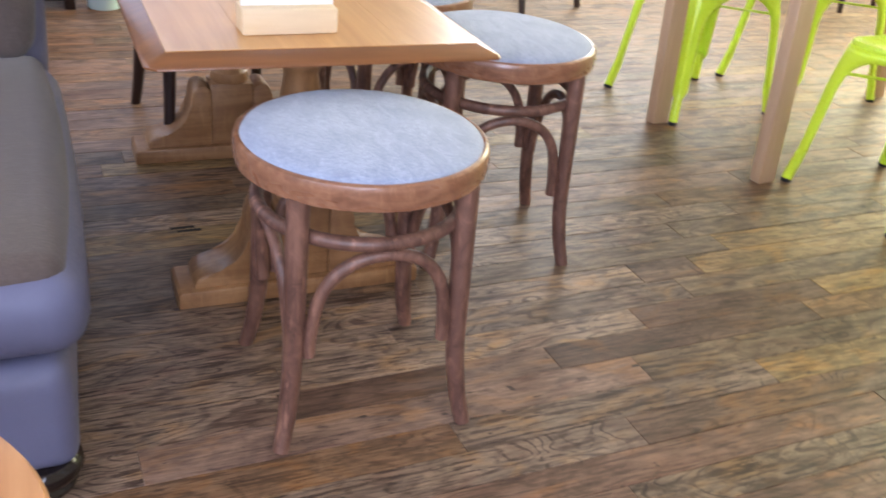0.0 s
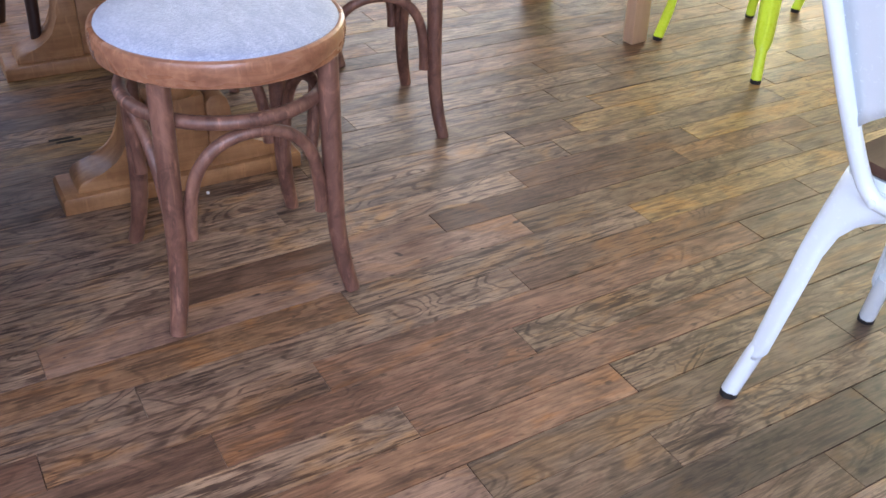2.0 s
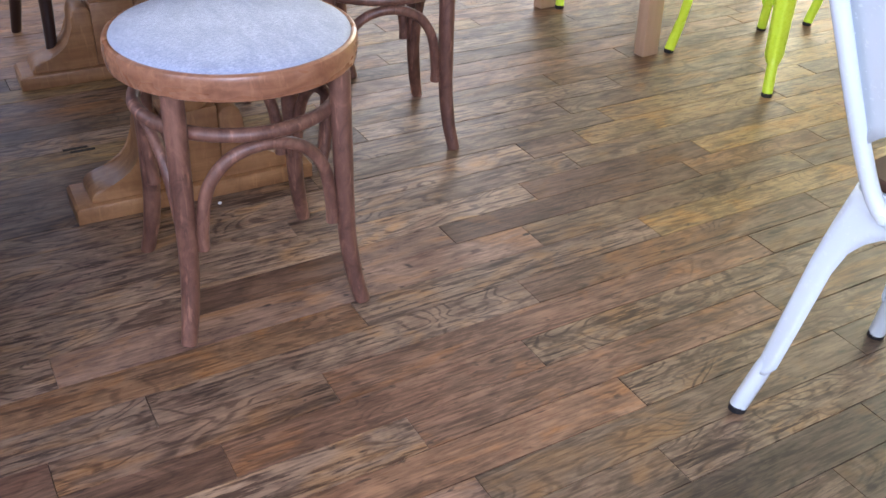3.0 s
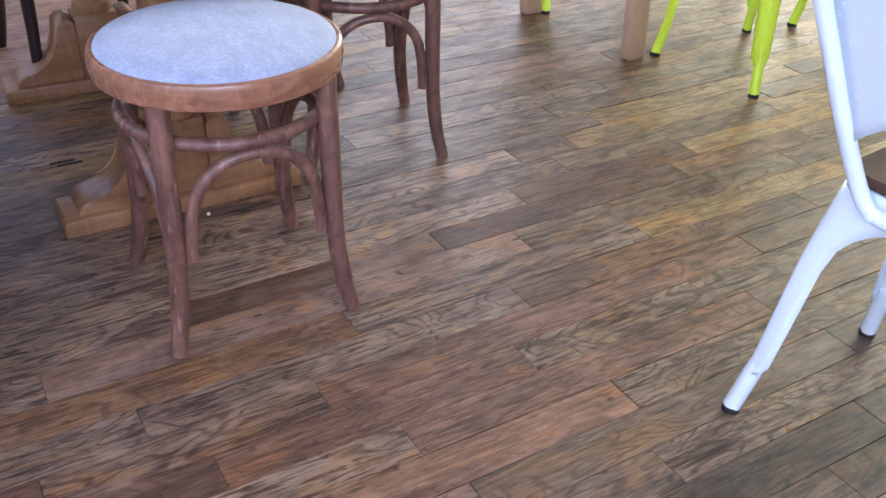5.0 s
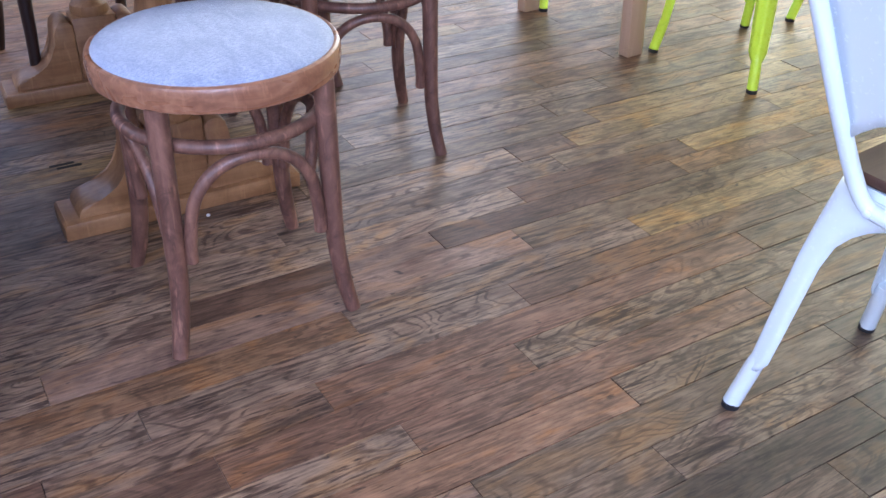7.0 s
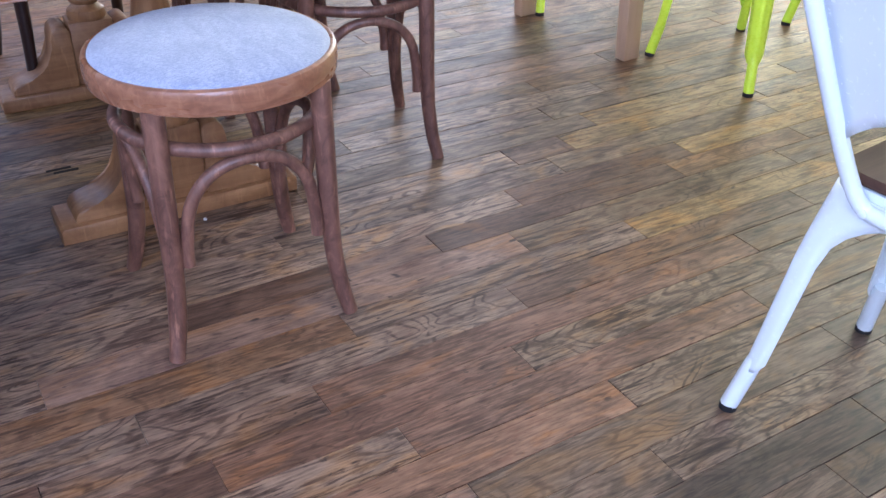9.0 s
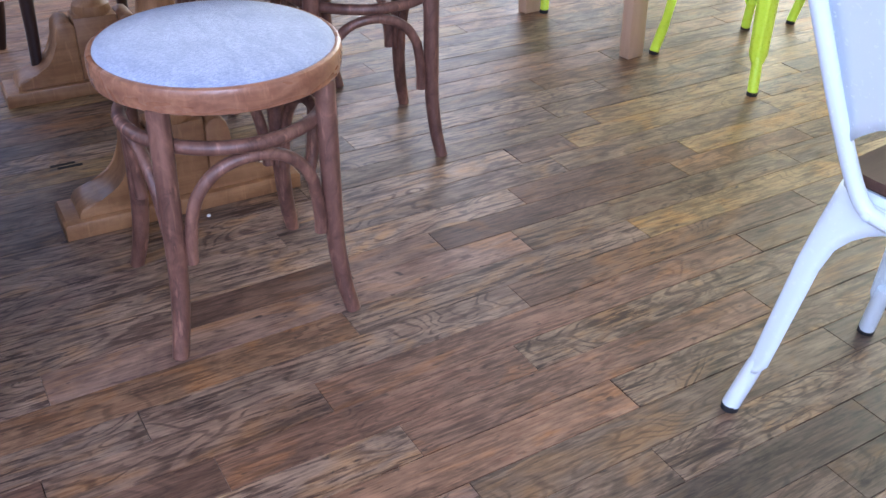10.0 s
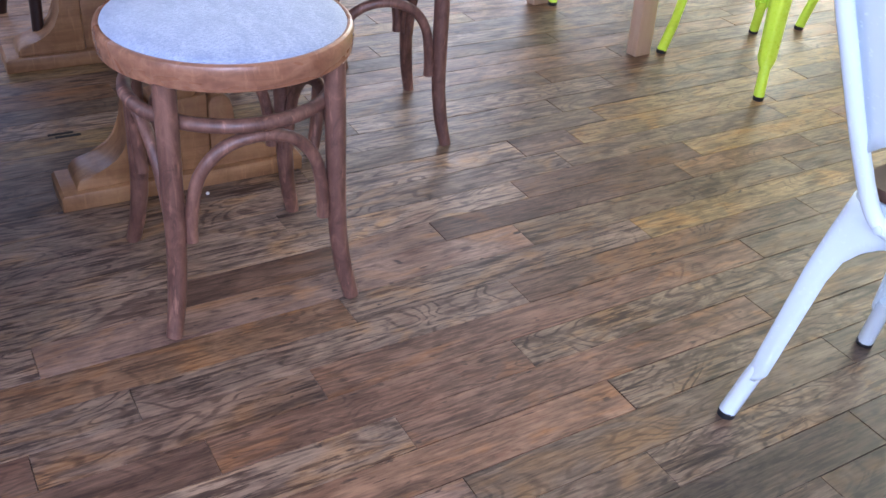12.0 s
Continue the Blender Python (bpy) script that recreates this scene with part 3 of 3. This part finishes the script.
    if low_back:
        half = [(0.0, b0 - 0.014, H - 0.025), (0.068, b0 - 0.014, H - 0.025), (0.093, b0 - 0.018, H - 0.016), (0.114, b0 - 0.030, H + 0.022), (0.139, b0 - 0.062, H + 0.110), (0.162, b0 - 0.092, H + 0.200),
                (0.182, b0 - 0.118, H + 0.280), (0.192, b0 - 0.138, H + 0.345), (0.172, b0 - 0.156, H + 0.385), (0.120, b0 - 0.162, H + 0.400), (0.0, b0 - 0.165, H + 0.405)]
    else:
        half = [(hw - 0.002, yr + 0.09, H - 0.010), (hw + 0.004, yr + 0.035, H + 0.03), (hw + 0.006, b0 - 0.005, H + 0.10), (hw + 0.004, b0 - 0.035, H + 0.22), (hw - 0.006, b0 - 0.060, H + 0.33), (hw - 0.05, b0 - 0.072, H + 0.385),
                (0.0, b0 - 0.080, H + 0.40)]
    line = curve([(-x, y, z) for x, y, z in half] + [(x, y, z) for x, y, z in half[-2::-1]], 6)
    part("back_tube", tube(line, 0.0118 if low_back else 0.0105, 14), paint_m, c)
    bm = bmesh.new()
    cols, rws = 10, 14
    grid = []
    for r in range(rws + 1):
        f = r / rws
        row = []
        for q in range(cols + 1):
            u = -1 + 2 * q / cols
            if low_back:
                z = H + 0.074 + 0.066 * (1 - u * u) * (1 - f) + 0.321 * f
                hw_ = float(np.interp(z - H, (0.09, 0.11, 0.20, 0.28, 0.345, 0.40), (0.129, 0.135, 0.158, 0.178, 0.187, 0.155)))
                y = b0 + float(np.interp(z - H, (0.09, 0.11, 0.20, 0.28, 0.345, 0.40), (-0.052, -0.058, -0.086, -0.112, -0.132, -0.150))) - 0.010 * (1 - u * u)
            else:
                z = H + 0.02 + 0.37 * f
                hw_ = 0.062 + 0.012 * f
                y = b0 + 0.010 - 0.083 * f - 0.006 * (1 - u * u)
            row.append(bm.verts.new((u * hw_, y, z)))
        grid.append(row)
    for a, b in zip(grid, grid[1:]):
        for q in range(cols):
            bm.faces.new((a[q], a[q + 1], b[q + 1], b[q]))
    panel = part("back_panel", bm, paint_m, c)
    panel.modifiers.new("thickness", "SOLIDIFY").thickness = 0.002
    if low_back:
        for s in (-1, 1):
            part("bolt", lathe([(0.0, 0.0), (0.007, 0.0), (0.007, 0.002), (0.004, 0.004), (0.0, 0.004)], 14), paint_m, c).matrix_local = pose(s * 0.084, b0 - 0.0255, H - 0.023, 90, 0, 0)
    return c


white = steel_chair(pose(0.964, -0.710, 0, 0, 0, -84.7), M_WHITE, "white painted steel chair with a dark wooden seat", "", 0.388, 0.40, True, True, 0.438, 0.056)
LIME = "lime yellow painted steel chair pushed in at the wooden table"
GROUP = "yellow chairs at the wooden table"
lime = steel_chair(pose(1.930, 0.603, 0, 0, 0, 5), M_YELLOW, LIME, GROUP, 0.388, 0.436, taper=0.008)
for x, y, turn in ((1.806, 1.440, 185), (2.345, 1.498, 184), (2.550, 0.636, 10)):
    copy_thing(lime, pose(x, y, 0, 0, 0, turn))

# ---- square-legged table ----
desk = thing("wooden_table", pose(1.623, 0.785, 0, 0, 0, 6), "pale wooden table on square straight legs", "table")
for x in (0.0, 1.08):
    for y in (0.0, 0.485):
        bm = bmesh.new()
        box(bm, (x - 0.032, y - 0.020, 0), (x + 0.032, y + 0.020, 0.70), 0.003)
        for v in bm.verts:
            v.co.x -= 0.016 * v.co.z / 0.55
            v.co.y += 0.014 * v.co.z / 0.55
        part("leg", bm, M_TAN, desk)
part("apron", boxes(((0.034, -0.01, 0.62), (1.006, 0.01, 0.70)), ((0.034, 0.495, 0.62), (1.006, 0.515, 0.70)), ((-0.03, 0.045, 0.62), (-0.012, 0.460, 0.70)), ((1.05, 0.045, 0.62), (1.07, 0.460, 0.70))), M_TAN, desk, "", False)
part("tabletop", boxes(((-0.075, -0.05, 0.70), (1.125, 0.56, 0.73)), bevel=0.004), M_TAN, desk)


# ---- dark chairs behind ----
def dark_chair(m, label):
    c = thing("wooden_chair", m, label, "chair", "dark wooden chairs")
    hw, hd = 0.19, 0.185
    part("seat", lathe([(0.0, 0.40), (0.185, 0.40), (0.205, 0.408), (0.208, 0.420), (0.200, 0.432), (0.17, 0.436), (0.0, 0.430)], 40), M_DARK, c)
    for sx in (-1, 1):
        part("front_leg", tube(curve([(sx * (hw - 0.035), hd - 0.035, 0.405), (sx * (hw - 0.018), hd - 0.018, 0.30), (sx * (hw - 0.012), hd - 0.012, 0.15), (sx * hw, hd, 0.0)], 6), [0.021, 0.019, 0.016, 0.013], 12), M_DARK, c)
        part("rear_post", tube(curve([(sx * hw, -hd - 0.01, 0.0), (sx * (hw - 0.012), -hd + 0.022, 0.14), (sx * (hw - 0.020), -hd + 0.030, 0.30), (sx * (hw - 0.022), -hd + 0.026, 0.45), (sx * (hw - 0.02), -hd - 0.03, 0.72)], 6), [0.014, 0.018, 0.019, 0.019, 0.015], 12), M_DARK, c)
    ring = [Vector((0.150 * math.cos(a), 0.145 * math.sin(a), 0.24)) for a in (2 * math.pi * i / 36 for i in range(36))]
    part("ring_brace", tube(ring, 0.009, 8, True), M_DARK, c)
    part("top_rail", tube(curve([(-(hw - 0.02), -hd - 0.03, 0.72), (-0.12, -hd - 0.055, 0.80), (0, -hd - 0.065, 0.82), (0.12, -hd - 0.055, 0.80), (hw - 0.02, -hd - 0.03, 0.72)], 6), 0.015, 12), M_DARK, c)
    part("splat", boxes(((-0.045, -hd - 0.010, 0.43), (0.045, -hd + 0.002, 0.80)), bevel=0.004), M_DARK, c)
    return c


chair = dark_chair(pose(0.158, 1.488, 0, 0, 0, 187), "dark brown wooden chair at the oak table's far end")
for x, y, turn in ((1.80, 2.78, 20), (3.62, 2.74, 200)):
    copy_thing(chair, pose(x, y, 0, 0, 0, turn))["label"] = "dark brown wooden chair standing alone by the far wall"
bin_ = thing("planter", pose(-0.058, 2.73, 0), "pale blue-white round metal tub on the floor", "tub")
part("tub", lathe([(0.0, 0.0), (0.058, 0.0), (0.062, 0.006), (0.074, 0.30), (0.078, 0.306), (0.074, 0.306), (0.070, 0.29), (0.0, 0.28)], 40), M_CARDBLUE, bin_)
bench = thing("bench", pose(-0.705, 2.88, 0), "dark brown wooden bench against the far wall", "bench")
part("seat", boxes(((-0.55, -0.2, 0.40), (0.55, 0.2, 0.44)), bevel=0.005), M_DARK, bench)
part("side_panel", boxes(((0.50, -0.19, 0.0), (0.54, 0.19, 0.40)), bevel=0.004), M_DARK, bench)
part("side_panel", boxes(((-0.54, -0.19, 0.0), (-0.50, 0.19, 0.40)), bevel=0.004), M_DARK, bench)
part("front_panel", boxes(((-0.50, -0.17, 0.03), (0.50, -0.15, 0.40)), bevel=0.003), M_DARK, bench)

crumb = tagged(part("crumb", lathe([(0.0, 0.0), (0.0035, 0.0005), (0.0045, 0.003), (0.002, 0.0055), (0.0, 0.006)], 8, (0.189, 0.446)), M_CARD), "tiny white crumb on the floor under the stool", "crumb")


slot = tagged(part("floor_slot", boxes(((-0.054, 0.806, -0.004), (0.002, 0.817, 0.0006)), ((-0.068, 0.823, -0.004), (-0.012, 0.833, 0.0006)), bevel=0.0003), M_GAP, None, "", False), "short dark slot cut into the oak floor", "floor slot")

# ---- floor of oak strips ----
floor = tagged(part("floor", boxes(((X0, Y0, -0.05), (X1, Y1, -0.007))), M_GAP, None, "", False), "worn brown oak strip floor with dark grain", "floor", "", "structure")
rnd = random.Random(11)
seams = [-0.801, -0.721, -0.639, -0.559, -0.479, -0.399, -0.320, -0.241, -0.163, -0.084, -0.004, 0.081, 0.158, 0.238, 0.323, 0.410, 0.490, 0.574]
while seams[-1] < Y1 + 0.03:
    seams.append(seams[-1] + rnd.choice((0.076, 0.079, 0.081, 0.084)))
while seams[0] > Y0 - 0.03:
    seams.insert(0, seams[0] - rnd.choice((0.076, 0.079, 0.081, 0.084)))
# tone and strength of figure of a strip, by kind
KINDS = {
    "dark": (0.118, 0.068, 0.045, 0.45), "red": (0.158, 0.090, 0.058, 0.55), "orange": (0.190, 0.107, 0.064, 0.25), "brown": (0.154, 0.094, 0.061, 0.7),
    # the darkest kind holds the shade near the right corner in its tone
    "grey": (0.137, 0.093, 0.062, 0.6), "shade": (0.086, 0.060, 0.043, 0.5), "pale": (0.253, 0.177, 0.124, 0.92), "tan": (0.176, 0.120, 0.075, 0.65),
    "gold": (0.256, 0.170, 0.078, 0.5), "rose": (0.194, 0.123, 0.088, 0.25), "curly": (0.171, 0.117, 0.077, 1), "amber": (0.198, 0.114, 0.061, 0.6),
    "flame": (0.178, 0.116, 0.079, 0.92), "streaky": (0.194, 0.135, 0.095, 0.9)}
# seam: end joints along the strip, and the kinds of strip before, between and after them
LAID = {
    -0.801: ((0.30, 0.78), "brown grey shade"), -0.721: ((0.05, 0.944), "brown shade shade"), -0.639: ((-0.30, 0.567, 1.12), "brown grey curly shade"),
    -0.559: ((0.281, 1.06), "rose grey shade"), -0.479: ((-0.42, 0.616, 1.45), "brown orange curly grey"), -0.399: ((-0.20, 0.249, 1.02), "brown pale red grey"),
    # first strips here: brown, taken down to dark for the near left corner's shade
    -0.320: ((-0.031, 0.524, 1.38), "dark red curly brown"), -0.241: ((-0.267, 0.172, 1.16), "dark flame red grey"), -0.163: ((-0.103, 0.62, 1.42), "streaky streaky brown tan"),
    -0.084: ((-0.36, 0.30, 0.990), "rose amber streaky gold"), -0.004: ((-0.22, 0.740, 1.55), "pale rose tan grey"), 0.081: ((0.03, 0.37, 0.580, 1.26, 1.692), "pale dark rose dark amber tan"),
    0.158: ((0.05, 0.838, 1.36), "pale pale dark gold"), 0.238: ((0.30, 1.02, 1.75), "pale streaky tan gold"), 0.323: ((0.12, 0.943, 1.117, 1.80), "streaky pale brown gold tan"),
    0.410: ((0.42, 1.256, 2.02), "streaky tan gold grey"), 0.490: ((0.20, 1.176, 1.90), "grey streaky tan gold"), 0.574: ((0.62, 1.42), "grey pale tan")}
SPREAD = ("brown", "grey", "tan", "pale", "streaky", "flame", "amber", "rose", "tan", "gold")
far_v, far_f = [], []
gap_rnd = random.Random(31)
COS, SIN = math.cos(LAY), math.sin(LAY)


def strip(x0, x1, y0, y1, h):
    g, c = gap_rnd.choice((0.0001, 0.0003, 0.0005, 0.0008)), 0.0007
    a, b, p, q = x0 + g, x1 - g, y0 + g, y1 - g
    v = [(a, p, -0.012), (b, p, -0.012), (b, q, -0.012), (a, q, -0.012), (a, p, h - c), (b, p, h - c), (b, q, h - c), (a, q, h - c), (a + c, p + c, h), (b - c, p + c, h), (b - c, q - c, h), (a + c, q - c, h)]
    v = [(x * COS - y * SIN, x * SIN + y * COS, z) for x, y, z in v]
    f = [(8, 9, 10, 11)] + [(i, (i + 1) % 4, 4 + (i + 1) % 4, 4 + i) for i in range(4)] + [(4 + i, 4 + (i + 1) % 4, 8 + (i + 1) % 4, 8 + i) for i in range(4)]
    return v, f


count = 0
for y0, y1 in zip(seams, seams[1:]):
    given, kinds = LAID.get(round(y0, 3), ((), ""))
    kinds = kinds.split()
    cuts, before = list(given), []
    x = (given[0] if given else X0 + 1.2) - rnd.uniform(0.6, 1.1)
    while x > X0 - 0.1:
        before.append(x)
        x -= rnd.uniform(0.5, 1.2)
    x = (given[-1] if given else X0 + 0.8) + rnd.uniform(0.5, 1.3)
    while x < X1 + 0.1:
        cuts.append(x)
        x += rnd.uniform(0.6, 1.5)
    cuts = [X0 - 0.1] + before[::-1] + cuts + [X1 + 0.1]
    for i, (x0, x1) in enumerate(zip(cuts, cuts[1:])):
        k = i - len(before)
        # far left strips get redder tones that stand in for warm reflected light
        warm_lit = y0 > 1.45 and x0 + x1 < 1.0
        kind = kinds[k] if 0 <= k < len(kinds) else rnd.choice(("orange", "rose", "amber") if warm_lit else SPREAD)
        *tone, figure = KINDS[kind]
        k = rnd.uniform(0.92, 1.08) if kinds else rnd.uniform(0.85, 1.12)
        v, f = strip(x0, x1, y0, y1, rnd.uniform(-0.0006, 0.0))
        if (-1.0 < y0 < 1.75 and x1 > -0.9 and x0 < 2.4 or warm_lit and x1 > -1.2) and count < 300:
            me = bpy.data.meshes.new("plank")
            me.from_pydata(v, [], f)
            me.materials.append(M_FLOOR)
            ob = new("plank", me)
            ob.parent = floor
            ob.color = (tone[0] * k, tone[1] * k, tone[2] * k, figure)
            count += 1
        else:
            n = len(far_v)
            far_v += v
            far_f += [tuple(n + j for j in face) for face in f]
me = bpy.data.meshes.new("far_planks")
me.from_pydata(far_v, [], far_f)
me.materials.append(M_FLOOR2)
ob = new("far_planks", me)
ob.parent = floor
tagged(ob, kind="stuff")
